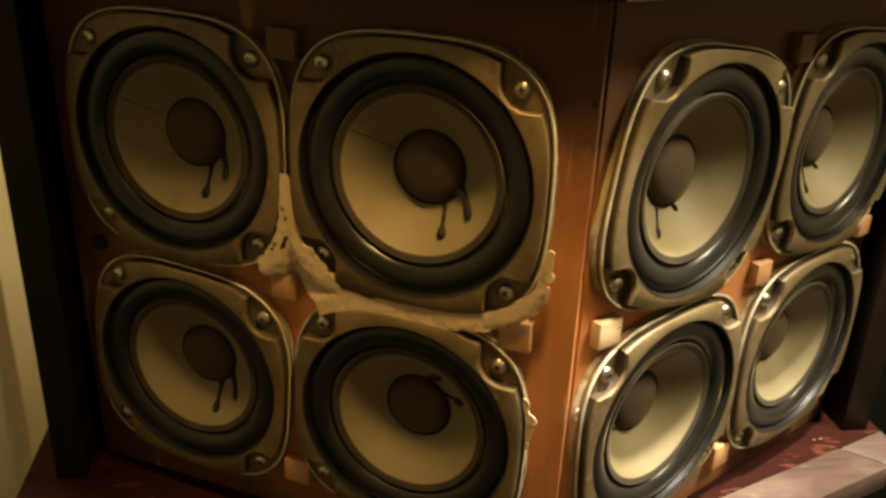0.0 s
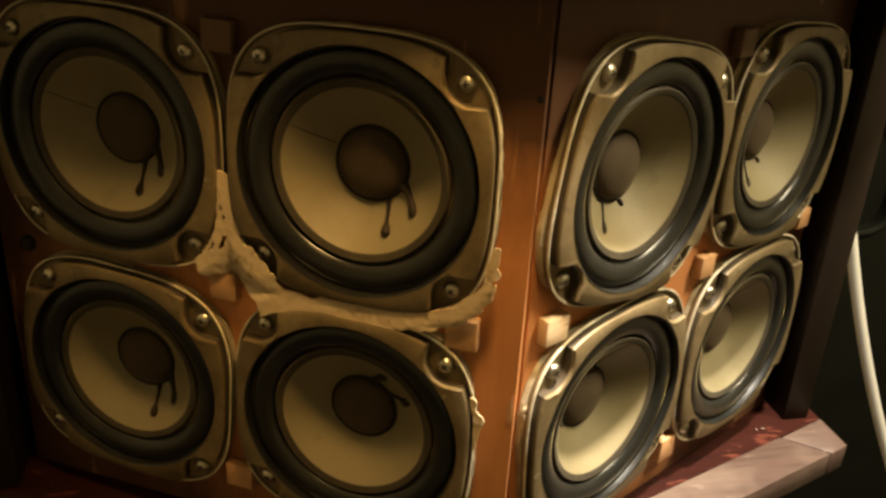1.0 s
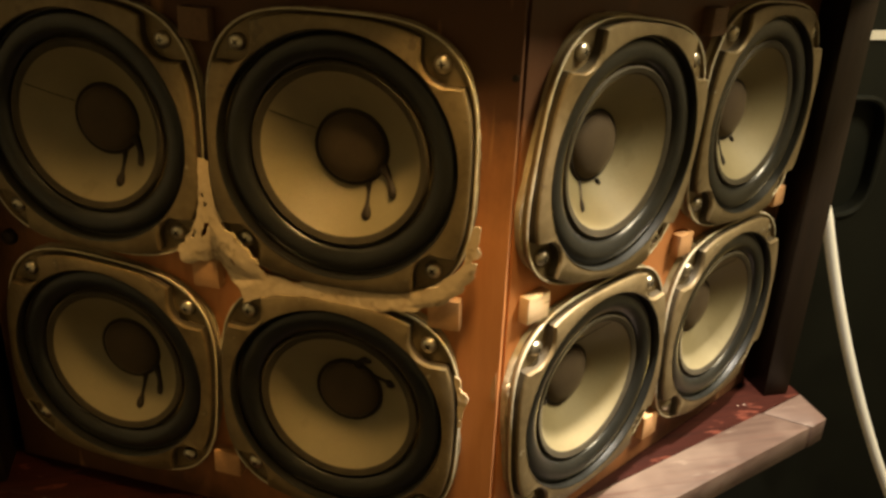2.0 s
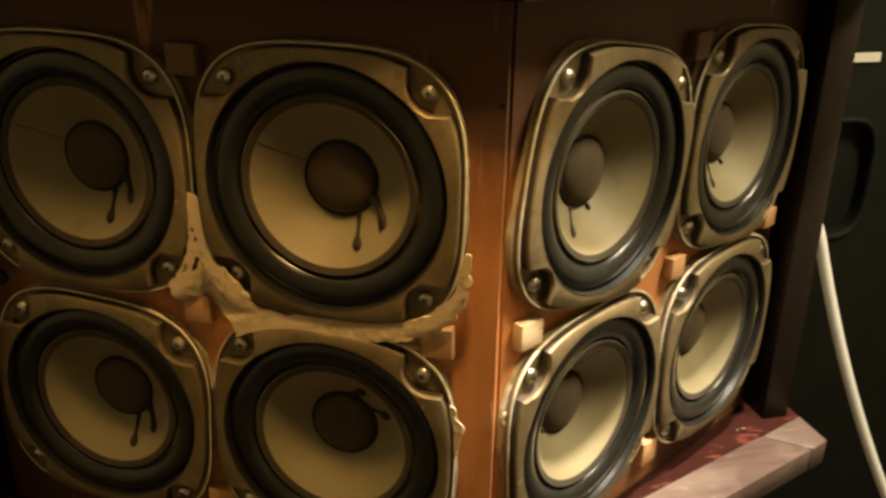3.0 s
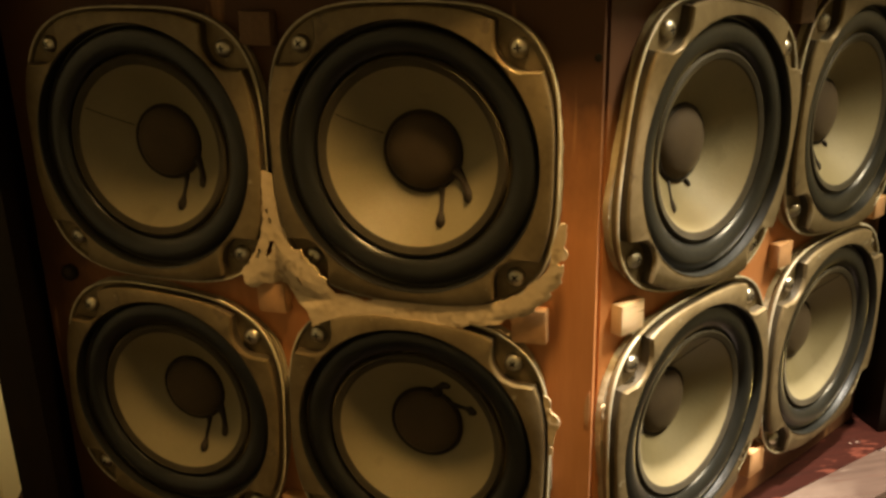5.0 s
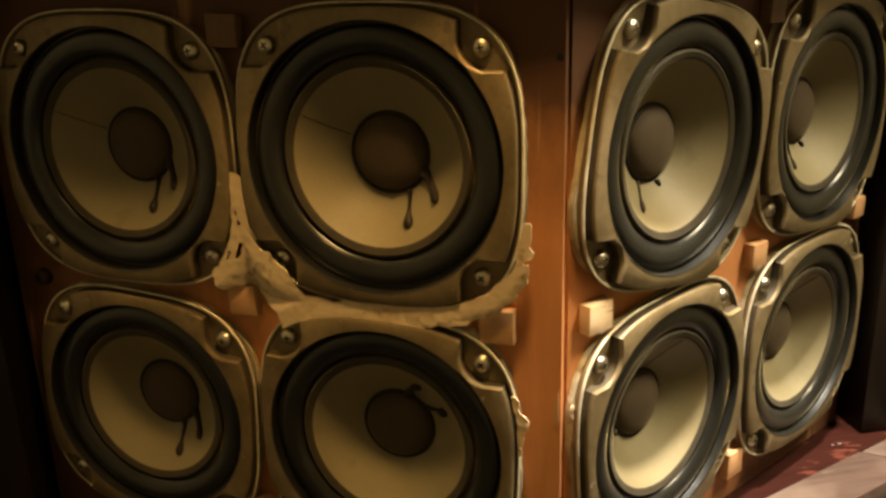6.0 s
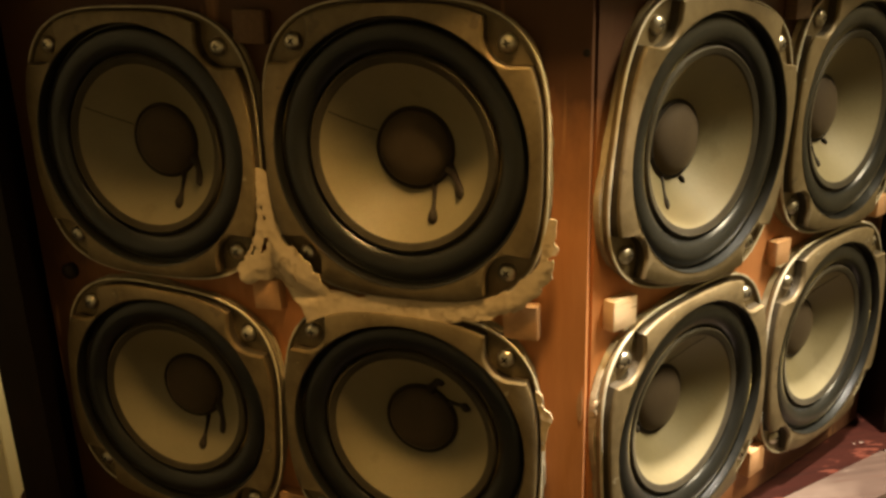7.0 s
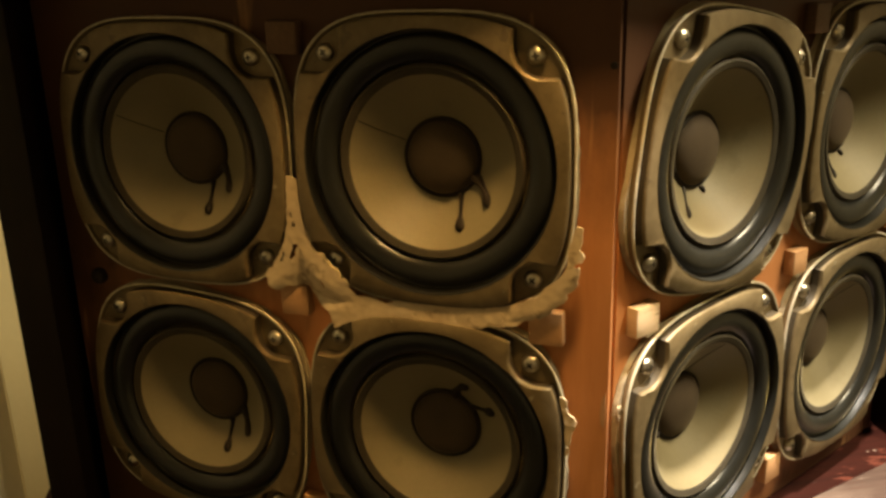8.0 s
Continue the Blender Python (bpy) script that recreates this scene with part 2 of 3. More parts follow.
# South, east and west walls are unseen; their pale paint bounces light back.
structure("wall_south", box(-1.8, 1.8, -1.9, -1.8, 0.0, 2.4), "wall_paint", "yellowish cream painted wall in dim light", "wall")
structure("wall_east", box(1.3, 1.4, -1.8, 1.2, 0.0, 2.4), "wall_paint", "yellowish cream painted wall", "wall")
structure("wall_west", box(-1.8, -1.7, -1.8, 1.2, 0.0, 2.4), "wall_paint", "yellowish cream painted wall in dim light", "wall")

# ---- the speaker cabinet ----
TAN = math.tan(radians(30))
SIDE_X = 0.2335


def on_panel(side, u, v, out=0.0, turn=0.0):
    """A pose on a baffle: side -1 or 1, u along it from the ridge, v up from the middle, out in front of the screws."""
    t = Vector((math.cos(radians(30)), side * 0.5, 0))
    n = Vector((side * 0.5, -math.cos(radians(30)), 0))
    m = Matrix.Identity(4)
    m.col[0][:3], m.col[1][:3], m.col[2][:3] = t, -n, (0, 0, 1)
    m.translation = u * t + out * n + Vector((0, 0, MID + v))
    return m @ pose(0, 0, 0, 0, -turn, 0)


SET = 0.008                        # the baffle lies this far behind the screws
BACK = SET / math.cos(radians(30))
cabinet = thing("speaker_cabinet", Matrix.Translation((0, 0, UNDER)), "worn dark walnut speaker cabinet with wedge-shaped back on a stand", "speaker cabinet")


def cab(name, bm, material, label="", sharp=40):
    ob = part(name, bm, material, cabinet, label, sharp=sharp)
    return ob


RIGHT, LEFT, RIDGE, FRONT, SLOPE, TOP_SLOPE = 0.2605, -0.2810, -0.0110, 0.300, 0.388, 0.46


def rear(x, slope=SLOPE):
    """How far back the overhanging plates reach at x."""
    return RIDGE + slope * abs(x)


STRIP = 0.030                      # width of the solid edging


def core(slope):
    return [(0, RIDGE + STRIP), (RIGHT, rear(RIGHT, slope) + STRIP), (RIGHT, FRONT), (LEFT, FRONT), (LEFT, rear(LEFT, slope) + STRIP)]


cab("base_panel", prism(core(SLOPE), 0.0, 0.0166, 0.0004), "base_red", "worn reddish walnut base board")
cab("top_panel", prism(core(TOP_SLOPE), 0.3095, 0.3266, 0.0004), "base_wood", "dark walnut top board that overhangs the drivers")
for low, high, slant in ((0.0, 0.0170, SLOPE), (0.3093, 0.3270, TOP_SLOPE)):
    for end, joint in ((RIGHT, RIGHT - 0.0165), (LEFT, LEFT + 0.0165)):
        lean = 0.024 * (1 if end > 0 else -1)
        g = 0.0003 * (1 if end > 0 else -1)
        # Left end takes the dark board material, so shade there is in the colour.
        cab("edge_strip", prism([(g, RIDGE), (joint, rear(joint, slant)), (joint - lean, rear(joint - lean, slant) + STRIP), (g, RIDGE + STRIP - 0.0003)], low, high, 0.0007), "base_wood" if end > 0 else "base_red", "scuffed solid wood edging with pale worn arris" if end > 0 else "solid wood edging, darkened to stand for shade")
        cab("corner_piece", prism([(joint + 5 * g, rear(joint, slant)), (end, rear(end, slant)), (end, rear(end, slant) + STRIP - 0.0003), (joint - lean + 5 * g, rear(joint - lean, slant) + STRIP - 0.0003)], low, high, 0.0007), "base_wood" if end > 0 else "base_red", "scuffed solid wood corner piece" if end > 0 else "solid wood corner piece, darkened to stand for shade")
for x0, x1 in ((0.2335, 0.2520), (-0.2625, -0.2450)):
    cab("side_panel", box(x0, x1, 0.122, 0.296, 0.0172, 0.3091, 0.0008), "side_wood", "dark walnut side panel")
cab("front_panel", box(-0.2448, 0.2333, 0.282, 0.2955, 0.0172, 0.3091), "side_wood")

HOLE = 0.0505                      # radius of the driver cut-outs
DRIVERS = [  # side, u, v, turn, turn of the gasket under it
    (-1, -0.2049, 0.0634, -0.6, 1.5), (-1, -0.0788, 0.0649, -0.5, -1.0), (-1, -0.2077, -0.0642, -4.1, 3.0), (-1, -0.0808, -0.0628, 89.1, -2.0),
    (1, 0.0748, 0.0620, -9.0, 5.0), (1, 0.2006, 0.0600, -5.2, 3.0), (1, 0.0730, -0.0644, -86.2, -5.0), (1, 0.1995, -0.0650, -89.0, -3.0),
]


def board(side):
    lo, hi = (0.0105, 0.2685) if side > 0 else (-0.2820, -0.0030)
    centres = [(u, v) for s, u, v, *_ in DRIVERS if s == side]
    mid_u = sum(u for u, _ in centres) / 4
    cells = [(lo, mid_u), (mid_u, hi)]
    rows = [(-0.1446, 0.0), (0.0, 0.1470)]
    bm = bmesh.new()
    for a0, a1 in cells:
        for b0, b1 in rows:
            cu, cv = next((u, v) for u, v in centres if a0 < u < a1 and b0 < v < b1)
            loops = {}
            for out in (0.0, -0.012):
                hole, rim = [], []
                for n in range(64):
                    a = 2 * math.pi * (n + 0.5) / 64
                    c, s = math.cos(a), math.sin(a)
                    hole.append(bm.verts.new((cu + HOLE * c, -out, cv + HOLE * s)))
                    far = min(((a1 if c > 0 else a0) - cu) / c, ((b1 if s > 0 else b0) - cv) / s)
                    rim.append(bm.verts.new((cu + far * c, -out, cv + far * s)))
                for (x, z) in ((a0, b0), (a1, b0), (a1, b1), (a0, b1)):
                    near = min(rim, key=lambda w: (w.co.x - x) ** 2 + (w.co.z - z) ** 2)
                    near.co.x, near.co.z = x, z
                loops[out] = (hole, rim)
                for n in range(64):
                    k = (n + 1) % 64
                    bm.faces.new((hole[n], hole[k], rim[k], rim[n]))
            for n in range(64):
                k = (n + 1) % 64
                bm.faces.new((loops[0.0][0][n], loops[0.0][0][k], loops[-0.012][0][k], loops[-0.012][0][n]))
                bm.faces.new((loops[0.0][1][n], loops[0.0][1][k], loops[-0.012][1][k], loops[-0.012][1][n]))
    bmesh.ops.remove_doubles(bm, verts=bm.verts, dist=1e-6)
    return bm


LIFT = Matrix.Translation((0, 0, -UNDER))
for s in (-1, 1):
    ob = cab("baffle", board(s), "baffle_wood", "reddish brown varnished wooden baffle, scraped round the drivers, edges darkened for shade", sharp=30)
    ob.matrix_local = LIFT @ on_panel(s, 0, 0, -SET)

# wooden blocks on the baffles
BLOCKS = [  # side, along, up, width, height, depth
    (-1, -0.1476, -0.0020, 0.0138, 0.0144, 0.006), (-1, -0.0289, -0.0020, 0.0146, 0.0147, 0.006), (-1, -0.1440, -0.1130, 0.0150, 0.0140, 0.006),
    (-1, -0.1440, 0.1160, 0.0144, 0.0136, 0.006),
    (1, 0.0246, -0.0012, 0.0148, 0.0133, 0.006), (1, 0.1474, -0.0035, 0.0128, 0.0126, 0.006), (1, 0.1403, -0.1195, 0.0140, 0.0150, 0.006),
    (1, 0.1450, 0.1160, 0.0130, 0.0136, 0.006), (1, 0.2530, 0.0000, 0.0130, 0.0120, 0.006)]
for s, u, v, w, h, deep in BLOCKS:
    # Upper blocks get the darker copy for the shade under the overhang.
    ob = cab("wood_block", box(-w / 2, w / 2, -deep, 0.0, -h / 2, h / 2, 0.0005), "pale_block_wood" if s > 0 and u < 0.03 else "shaded_block_wood" if v > 0.1 else "block_wood",
             "wooden block glued to the baffle, darkened to stand for shade" if v > 0.1 else "pale bare wooden block glued to the baffle")
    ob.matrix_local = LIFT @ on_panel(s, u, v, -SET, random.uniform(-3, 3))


bolt = cab("bolt", lathe([(0.0042, 0.0), (0.0042, 0.0024), (0.0036, 0.0034), (0.0022, 0.0040), (0.0008, 0.0042)], 20, capped=True), "black_glue", "dark round bolt head")
bolt.matrix_local = LIFT @ on_panel(-1, -0.2640, -0.0030, -SET)
nail = cab("nail", lathe([(0.0015, 0.0), (0.0014, 0.0003), (0.0009, 0.0004), (0.0004, 0.0005)], 16, capped=True), "black_glue", "dark nail head")
nail.matrix_local = LIFT @ on_panel(-1, -0.0050, 0.1055, -SET)


# ---- the drivers ----
def square(a, half, power=3.3):
    """The radius of a rounded square at an angle."""
    return half / (abs(math.cos(a)) ** power + abs(math.sin(a)) ** power) ** (1 / power)


def corner(a):
    """The angle from the nearest corner, in degrees."""
    return abs((math.degrees(a) % 90) - 45)


def smooth(x):
    x = min(max(x, 0.0), 1.0)
    return x * x * (3 - 2 * x)


def wobble(a, seed, amount):
    p = Vector((3.2 * math.cos(a), 3.2 * math.sin(a), seed))
    return amount * (noise.noise(p) + 0.6 * noise.noise(p * 4.1))


def bezel_edge(a):
    """The outer edge of the raised ring, with a scallop round each screw."""
    out, t = square(a, 0.0601, 3.0), radians(corner(a))
    reach, bite = 0.0690, 0.0122
    if reach * math.sin(t) < bite:
        cut = reach * math.cos(t) - math.sqrt(bite ** 2 - (reach * math.sin(t)) ** 2)
        h = min(max(0.5 + 0.5 * (out - cut) / 0.003, 0.0), 1.0)
        out = out * (1 - h) + cut * h - 0.003 * h * (1 - h)
    return max(out, 0.0564)


GAP, TOP = -0.0030, 0.0028         # flange face; top of the raised ring


def loudspeaker(m, lead_turn, lead_size):
    d = thing("loudspeaker_driver", m, "beige framed loudspeaker driver with cream paper cone and black surround", "loudspeaker", "drivers in the cabinet")
    n = 96
    part("gasket", rings([lambda a: (0.0515, -SET + 0.0003), lambda a: (square(a, 0.0615) + wobble(a, 2.0, 0.0011), -SET + 0.0003),
                          lambda a: (square(a, 0.0612) + wobble(a, 5.0, 0.0011), -0.0050), lambda a: (0.0515, -0.0050)], 2 * n), "gasket_foam", d, "pale crumbling foam gasket")
    part("flange", rings([lambda a: (0.0515, -0.0048), lambda a: (square(a, 0.0612), -0.0048), lambda a: (square(a, 0.0615), -0.0042), lambda a: (square(a, 0.0616), -0.0024),
                          lambda a: (square(a, 0.0612), -0.0014), lambda a: (square(a, 0.0606), -0.0016), lambda a: (square(a, 0.0602), GAP), lambda a: (0.0515, GAP)], n), "frame_metal", d)
    part("flange_lip", rings([lambda a, k=k: (square(a, 0.0614) + 0.0006 * math.cos(k * math.pi / 3), -0.0018 + 0.0007 * math.sin(k * math.pi / 3)) for k in range(6)], n), "worn_edge", d, "bare worn metal lip")
    part("raised_ring", rings([lambda a: (0.0547, 0.0008), lambda a: (bezel_edge(a) - 0.0002, 0.0008), lambda a: (bezel_edge(a), 0.0012), lambda a: (bezel_edge(a) - 0.0003, 0.0022),
                               lambda a: (max(bezel_edge(a) - 0.0013, 0.0554), TOP), lambda a: (0.0551, TOP - 0.0002), lambda a: (0.0548, 0.0022)], 2 * n), "frame_metal", d, sharp=42)
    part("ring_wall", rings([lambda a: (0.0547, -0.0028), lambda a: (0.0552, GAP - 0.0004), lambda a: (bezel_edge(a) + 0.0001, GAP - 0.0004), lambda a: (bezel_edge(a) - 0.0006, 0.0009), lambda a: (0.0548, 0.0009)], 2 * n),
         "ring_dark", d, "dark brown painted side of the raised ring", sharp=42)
    roll = [(0.0551, 0.0028), (0.0546, 0.0024), (0.0544, -0.0020), (0.0541, -0.0027)]
    for k in range(13):
        a = math.pi * k / 12
        roll.append((0.0477 + 0.0059 * math.cos(a), -0.0028 - 0.0014 * k / 12 + 0.0036 * math.sin(a)))
    roll += [(0.0414, -0.0044), (0.0412, -0.0050)]
    part("surround", lathe(roll, 72), "surround_rubber", d, "black rubber roll surround")
    part("cone_edge", lathe([(0.0414, -0.0048), (0.0411, -0.0034), (0.0406, -0.0024), (0.0399, -0.0020), (0.0392, -0.0023), (0.0382, -0.0027), (0.0372, -0.0030), (0.0366, -0.0038)], 72), "edge_coat", d, "dark coated rim of the cone")
    cone_line = [(0.0372, -0.0031), (0.0364, -0.0039), (0.0330, -0.0069), (0.0285, -0.0107), (0.0240, -0.0143), (0.0190, -0.0181), (0.0165, -0.0198), (0.0150, -0.0208)]
    cone = part("cone", lathe(cone_line, 72), "cone_paper", d, "cream paper cone with a glued seam")
    part("dust_cap", lathe([(0.0163, -0.0194), (0.0158, -0.0178), (0.0142, -0.0161), (0.0118, -0.0148), (0.0080, -0.0139), (0.0040, -0.0134), (0.0012, -0.0132)], 48, capped=True), "cap_felt", d, "brown felt dust cap")
    part("glue_ring", lathe([(0.0177, -0.0192), (0.0174, -0.0180), (0.0166, -0.0175), (0.0159, -0.0178), (0.0157, -0.0190)], 48), "black_glue", d)

    def at(r, a, lift):
        rr = np.interp(r, [p[0] for p in cone_line[::-1]], [p[1] for p in cone_line[::-1]])
        return (r * math.cos(radians(a)), -(rr + lift), r * math.sin(radians(a)))

    one = [(0.0175, -62.0), (0.0199, -63.0), (0.0238, -66.0), (0.0258, -67.2), (0.0275, -68.0), (0.0292, -68.6), (0.0305, -68.8), (0.0312, -68.9)]
    part("lead", tube([at(r, a + lead_turn, 0.0006) for r, a in one], [lead_size * w for w in (0.0016, 0.0010, 0.0008, 0.0010, 0.0019, 0.0023, 0.0017, 0.0005)]), "black_glue", d, "black glued voice coil lead")
    two = [(0.0180, -20), (0.0190, -20), (0.0200, -20), (0.0208, -20)] if lead_size < 1 else [(0.0170, -27), (0.0200, -28), (0.0225, -30), (0.0248, -31.8), (0.0268, -34), (0.0284, -37), (0.0292, -38)]
    part("lead", tube([at(r, a + lead_turn, 0.0006) for r, a in two], [lead_size * w for w in (0.0028, 0.0019, 0.0014, 0.0016, 0.0020, 0.0018, 0.0006)[-len(two):]]), "black_glue", d, "black glued voice coil lead")
    part("seam", tube([at(r, 158 - 6 * (r - 0.018) / 0.02, 0.00005) for r in (0.0185, 0.023, 0.028, 0.032, 0.0362)], [0.00022] * 5, 5), "edge_coat", cone)
    part("basket", lathe([(0.0500, -0.0060), (0.0490, -0.0150), (0.0300, -0.0420), (0.0250, -0.0600)], 40, capped=True), "dark_void", d)
    for sx, sz in ((-1, 1), (1, 1), (1, -1), (-1, -1)):
        x, z = 0.045 * sx, 0.045 * sz
        head = lathe([(0.0037, GAP - 0.0006), (0.0039, GAP + 0.0006), (0.0036, GAP + 0.0017), (0.0027, GAP + 0.0026), (0.0014, GAP + 0.0031)], 20, capped=True)
        spin = random.uniform(0, 90)
        screw = part("screw", head, "screw_steel", d, "round-head steel screw")
        screw.matrix_local = pose(x, 0, z, 0, spin, 0)
        slot = bmesh.new()
        for w in (0, 90):
            b = box(-0.0016, 0.0016, -GAP - 0.00322, -GAP - 0.0020, -0.00035, 0.00035)
            bmesh.ops.rotate(b, verts=b.verts, cent=(0, 0, 0), matrix=Matrix.Rotation(radians(w), 3, "Y"))
            me = bpy.data.meshes.new("tmp")
            b.to_mesh(me)
            b.free()
            slot.from_mesh(me)
            bpy.data.meshes.remove(me)
        part("slot", slot, "black_glue", screw)
    return d


masters = {}
for s, u, v, turn, gasket_turn in DRIVERS:
    m = on_panel(s, u, v, 0.0, turn)
    if s not in masters:
        d = masters[s] = loudspeaker(m, *((0, 1.0) if s < 0 else (-45, 0.6)))
    else:
        d = copy_thing(masters[s], m)
    for piece in d.children:
        if piece.name.startswith("gasket"):
            piece.matrix_local = pose(0, 0, 0, 0, gasket_turn, 0)
        if piece.name.startswith("lead") and turn > 45:
            piece.matrix_local = pose(0, 0, 0, 0, -9, 0)
        if piece.name.startswith("cone") and piece.children and s < 0 and v < 0:
            bpy.data.objects.remove(piece.children[0])   # the lower cones of this side show no seam


# ---- torn gasket paper left on the baffle ----
def quad(x, z, power=3.3):
    return (abs(x) ** power + abs(z) ** power) ** (1 / power)


def torn_sheet(side, u, v, streaks, cuts, frames, seed, rag=1.0, step=0.0008, over=None):
    """A ragged sheet: it fills the streaks (two ends and a half width), less the cuts, and climbs on to the driver frames."""
    ends = np.array([st[:4] for st in streaks]) * 0.001
    lo, hi = np.minimum(ends[:, :2].min(0), ends[:, 2:].min(0)) - 0.016, np.maximum(ends[:, :2].max(0), ends[:, 2:].max(0)) + 0.016
    nx, nz = int((hi[0] - lo[0]) / step), int((hi[1] - lo[1]) / step)

    def reach(x, z, rows):
        best = -1.0
        for x0, z0, x1, z1, r in rows:
            x0, z0, x1, z1, r = x0 * 0.001, z0 * 0.001, x1 * 0.001, z1 * 0.001, r * 0.001
            dx, dz = x1 - x0, z1 - z0
            f = min(max(((x - x0) * dx + (z - z0) * dz) / (dx * dx + dz * dz + 1e-12), 0.0), 1.0)
            best = max(best, r - math.hypot(x - x0 - f * dx, z - z0 - f * dz))
        return best

    def mask(x, z):
        p = Vector((x, z, seed))
        m = reach(x, z, streaks) + rag * (0.0040 * noise.noise(p * 95) + 0.0036 * (0.35 - abs(noise.noise(p * 120 + Vector((3, 1, 2))))) + 0.0022 * (0.3 - abs(noise.noise(p * 310))))
        m = min(m, -reach(x, z, cuts) + 0.0008 * noise.noise(p * 500)) if cuts else m
        for fx, fz, lap, power in frames:
            lap += 0.0125 * smooth(1.5 - math.hypot(x - over[0], z - over[1]) / 0.014) if over and fx == 0 else 0.0
            m = min(m, quad(x - fx, z - fz, power) - 0.0618 + lap + 0.0006 * noise.noise(p * 200) + 0.0003 * noise.noise(p * 500))
        return m

    def height(x, z):
        p = Vector((x, z, seed + 4))
        near = max([smooth((0.0800 - quad(x - fx, z - fz)) / 0.0150) for fx, fz, *_ in frames] + [0.0])
        near += 0.20 * smooth(1.5 - math.hypot(x - over[0], z - over[1]) / 0.012) if over else 0.0
        return 0.0036 + 0.0061 * near + 0.0003 * noise.noise(p * 75) + 0.00025 * noise.noise(p * 330) + 0.0001 * noise.noise(p * 900)

    grid = {}
    for a in range(nx + 1):
        for b in range(nz + 1):
            x, z = lo[0] + a * step, lo[1] + b * step
            grid[a, b] = mask(x, z)
    bm = bmesh.new()
    made = {}

    def vert(a, b):
        if (a, b) not in made:
            x, z = lo[0] + a * step, lo[1] + b * step
            here = grid[a, b]
            gx = (grid.get((a + 1, b), here) - grid.get((a - 1, b), here)) / (2 * step)
            gz = (grid.get((a, b + 1), here) - grid.get((a, b - 1), here)) / (2 * step)
            k = gx * gx + gz * gz
            if abs(here) < 0.0011 and k > 0.05:
                x -= max(min(here * gx / k, 0.6 * step), -0.6 * step)
                z -= max(min(here * gz / k, 0.6 * step), -0.6 * step)
            made[a, b] = bm.verts.new((x, -max(height(x, z), 0.0008), z))
        return made[a, b]

    for a in range(nx):
        for b in range(nz):
            if sum(grid[a + i, b + j] > 0 for i, j in ((0, 0), (1, 0), (1, 1), (0, 1))) >= 3:
                bm.faces.new((vert(a, b), vert(a + 1, b), vert(a + 1, b + 1), vert(a, b + 1)))
    rim = [e for e in bm.edges if e.is_boundary]
    skirt = bmesh.ops.extrude_edge_only(bm, edges=rim)["geom"]
    for w in skirt:
        if isinstance(w, bmesh.types.BMVert):
            w.co.y = min(w.co.y + 0.0007, -0.0002)
    ob = part("gasket_residue", bm, "residue_paper", cabinet, "torn pale gasket paper stuck to the baffle", sharp=35)
    ob.matrix_local = LIFT @ on_panel(side, u, v, -SET)
    return ob


# frames are given from the sheet's own origin, with how far the paper laps over them
OVER = [(0, 0, 0.0016, 3.3), (-0.1261, -0.0015, 0.0018, 3.3), (-0.0020, -0.1277, 0.0026, 3.3)]
torn_sheet(-1, -0.0788, 0.0649,
           [(-65, -12, -63, -30, 3.6), (-62, -30, -66, -50, 9.0), (-70, -53, -76, -55.5, 4.2), (-66, -50, -54, -55, 7.0), (-60, -46, -46, -60, 10.5), (-56, -57, -48, -62, 5.0), (-46, -64, -43, -73, 5.0), (-42, -66, 0, -66, 5.6), (0, -66, 16, -64, 5.0), (16, -64, 30, -62, 3.0)],
           [(-66.5, -45, -63.5, -39, 0.9), (-64, -30, -65, -24, 0.5), (-52, -54, -50, -57, 0.5), (-71.5, -46, -70, -43, 0.8)],
           OVER, 1.5, rag=0.7, over=(-0.046, -0.048))
torn_sheet(-1, -0.0788, 0.0649,
           [(8, -65.5, 24, -63.5, 2.6), (22, -63.5, 36, -60.5, 4.0), (36, -60.5, 50, -55, 4.4), (50, -55, 59, -45, 4.0), (59, -45, 63, -33, 2.6), (62, -34, 63.5, -22, 1.6)],
           [(60, -50, 63.5, -47, 0.7), (63, -37, 66, -35, 0.6)], OVER, 3.1, rag=0.5)
torn_sheet(-1, -0.0808, -0.0628, [(60, 30, 64, 20, 2.0), (63, 22, 63, 6, 1.0)], [], [(0, 0, 0.0005, 3.3)], 7.2, 0.4)
torn_sheet(1, 0.0130, -0.0550, [(-2.0, 16, 0, -1, 1.3)], [], [], 4.4, 0.35)

bm = bmesh.new()
outline = [(0.0010, 0.0085), (0.0013, 0.0020), (0.0012, -0.0045), (0.0006, -0.0080), (-0.0008, -0.0062), (-0.0012, -0.0010), (-0.0006, 0.0048)]
face = bm.faces.new([bm.verts.new((x, -0.0007, z)) for x, z in outline])
for v in [w for w in bmesh.ops.extrude_face_region(bm, geom=[face])["geom"] if isinstance(w, bmesh.types.BMVert)]:
    v.co.y = 0.0
chip = cab("splinter", bm, "block_wood", "pale chipped wood along the baffle edge", sharp=25)
chip.matrix_local = LIFT @ on_panel(-1, -0.0050, -0.0385, -SET)

# ---- the stand, the room's other things ----
stand = thing("speaker_stand", Matrix.Translation((0, 0.19, 0)), "plain dark wooden stand under the speaker cabinet", "stand")
part("stand_top", box(-0.17, 0.17, -0.09, 0.09, UNDER - 0.02, UNDER, 0.001), "stand_wood", stand)
part("stand_column", box(-0.13, 0.13, -0.07, 0.07, 0.0202, UNDER - 0.0202, 0.001), "stand_wood", stand)
part("stand_foot", box(-0.19, 0.19, -0.11, 0.11, 0.0, 0.02, 0.001), "stand_wood", stand)

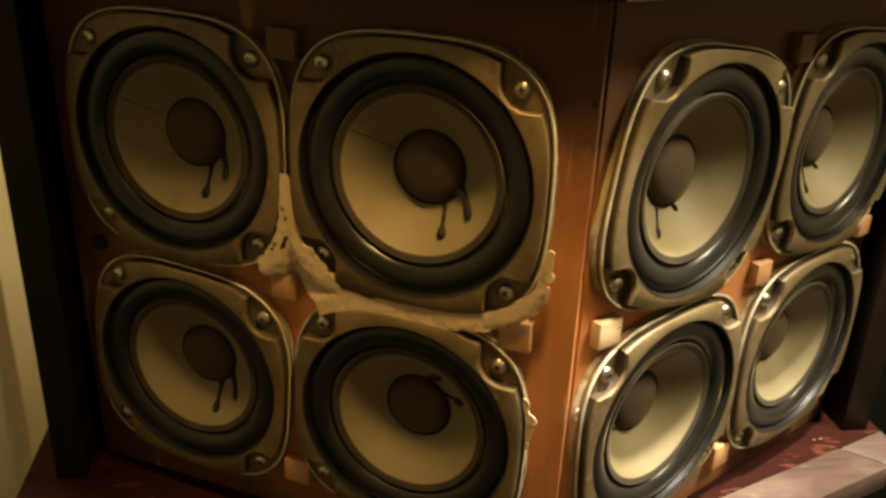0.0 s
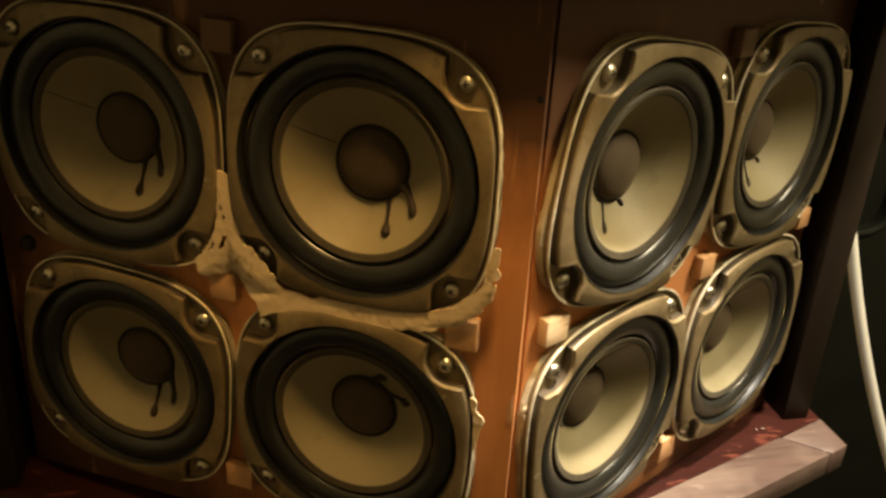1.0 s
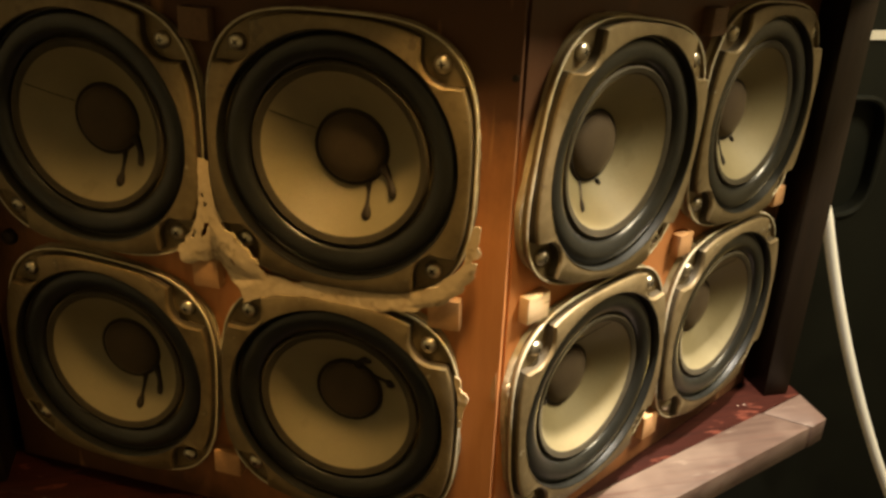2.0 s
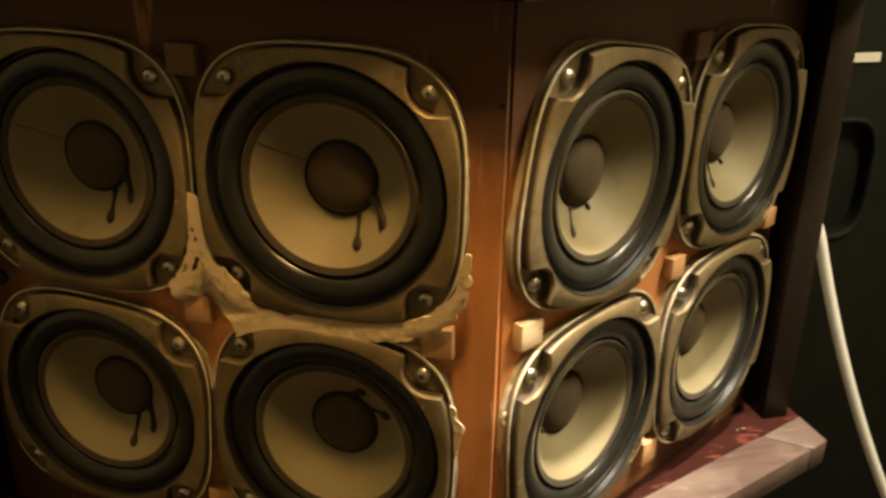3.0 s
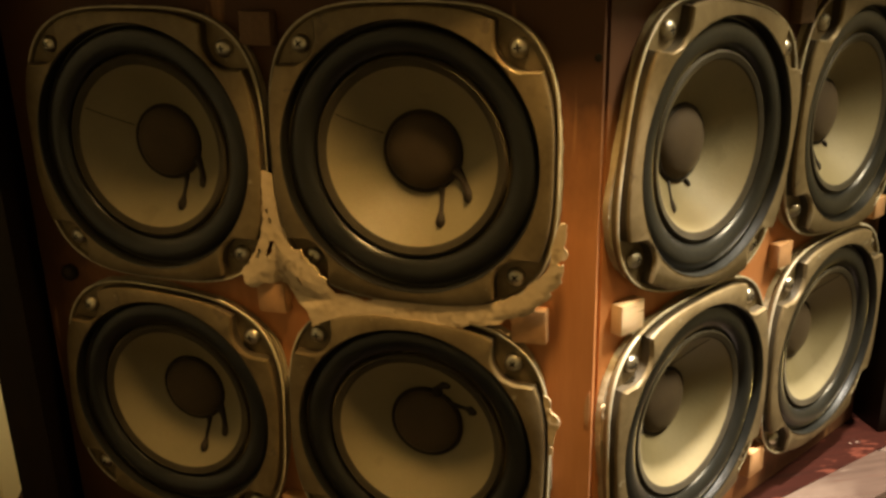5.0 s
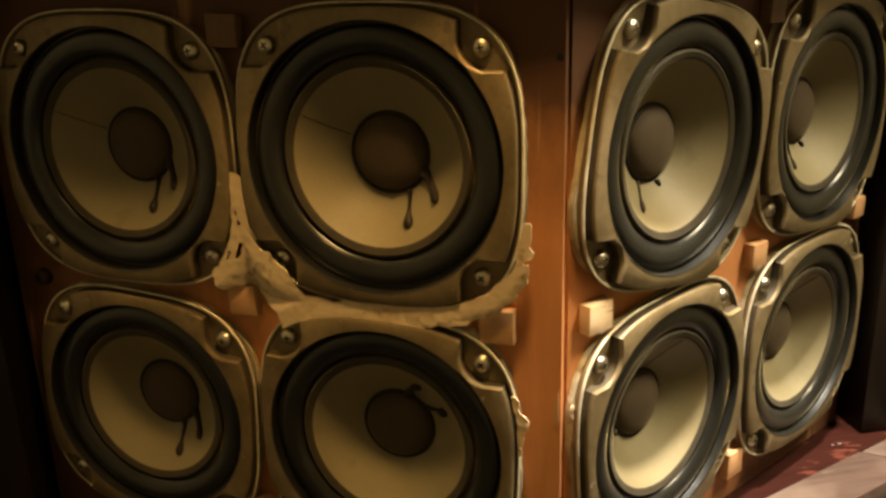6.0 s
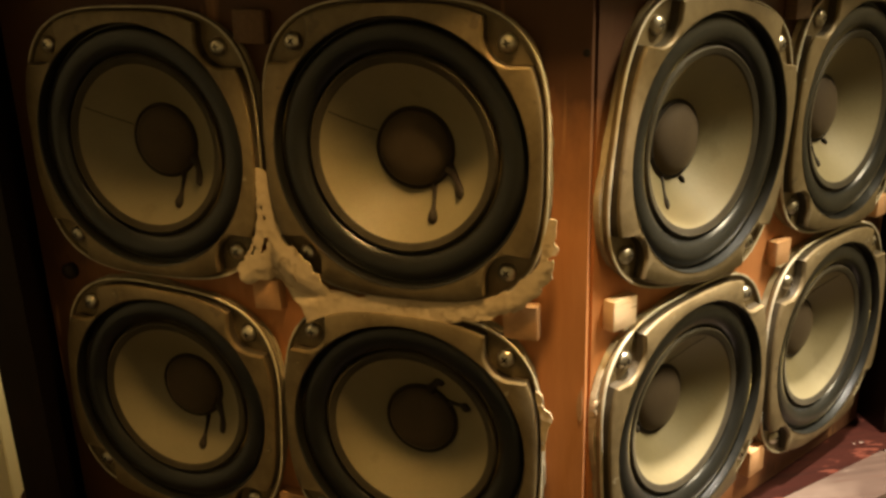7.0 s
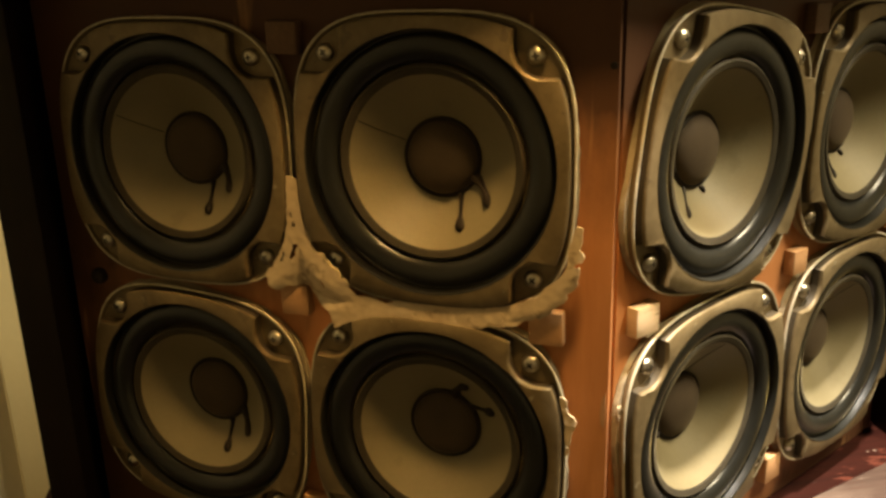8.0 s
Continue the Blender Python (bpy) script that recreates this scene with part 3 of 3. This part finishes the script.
case = thing("equipment_case", Matrix.Translation((0.85, 0.72, 0)), "tall black plastic equipment case with oblong recess and pale label", "equipment case")
part("case_body", box(-0.35, 0.40, -0.185, 0.30, 0.0, 1.35, 0.006), "black_plastic", case)
REC_X, REC_Z, REC_W, REC_H = -0.266, 0.643, 0.044, 0.068


def oblong(a):
    return 1.0 / (abs(math.cos(a) / REC_W) ** 3.5 + abs(math.sin(a) / REC_H) ** 3.5) ** (1 / 3.5)


def case_front():
    """A front plate with an oblong opening."""
    bm = bmesh.new()
    loops = []
    for y, hole in ((-0.200, True), (-0.200, False), (-0.186, False), (-0.186, True)):
        loop = []
        for n in range(96):
            a = 2 * math.pi * (n + 0.5) / 96
            c, s = math.cos(a), math.sin(a)
            far = min(((0.40 if c > 0 else -0.35) - REC_X) / c, ((1.35 if s > 0 else 0.0) - REC_Z) / s)
            r = oblong(a) if hole else far
            loop.append(bm.verts.new((REC_X + r * c, y, REC_Z + r * s)))
        if not hole:
            for x, z in ((-0.35, 0.0), (0.40, 0.0), (0.40, 1.35), (-0.35, 1.35)):
                near = min(loop, key=lambda w: (w.co.x - x) ** 2 + (w.co.z - z) ** 2)
                near.co.x, near.co.z = x, z
        loops.append(loop)
    for one, two in zip(loops, loops[1:] + loops[:1]):
        for n in range(96):
            k = (n + 1) % 96
            bm.faces.new((one[n], one[k], two[k], two[n]))
    return bm


part("case_front", case_front(), "black_plastic", case)
lip = rings([lambda a, k=k: (oblong(a) + 0.004 + 0.004 * math.cos(k * math.pi / 4), 0.2005 + 0.004 * math.sin(k * math.pi / 4)) for k in range(8)], 72)
rim = part("recess_rim", lip, "black_plastic", case)
rim.matrix_local = pose(REC_X, 0, REC_Z)
part("label", box(-0.284, -0.238, -0.2025, -0.1998, 0.781, 0.791), "label_paper", case, "narrow pale paper label")

cable = thing("cable", Matrix.Translation((0.40, 0.38, 0)), "white vinyl cable hanging beside the cabinet", "cable")
pts = [(-0.20, -0.084, 0.800), (-0.17, -0.062, 0.812), (-0.12, -0.046, 0.812), (-0.06, -0.036, 0.790), (-0.01, -0.031, 0.738), (0.020, -0.03, 0.690)]
for k in range(29):
    f = k / 28
    z = 0.6441 - 0.634 * f
    d = 0.6441 - z
    pts.append((0.0403 + 0.36 * d + 0.34 * d * d, -0.03, z))
pts += [(0.45, -0.05, 0.0052), (0.52, -0.15, 0.0052), (0.62, -0.32, 0.0052)]
part("cord", tube(pts, [0.0056] * len(pts), 10), "cable_vinyl", cable)

casing = structure("trim", box(-0.452, -0.30, 0.60, 0.64, 0.0, 2.2, 0.004), "trim_paint", "cream painted upright door casing", "trim")
structure("wall_partition", box(-1.7, -0.44, 0.62, 0.70, 0.0, 2.4), "wall_paint", "yellowish cream painted wall beside the casing", "wall")
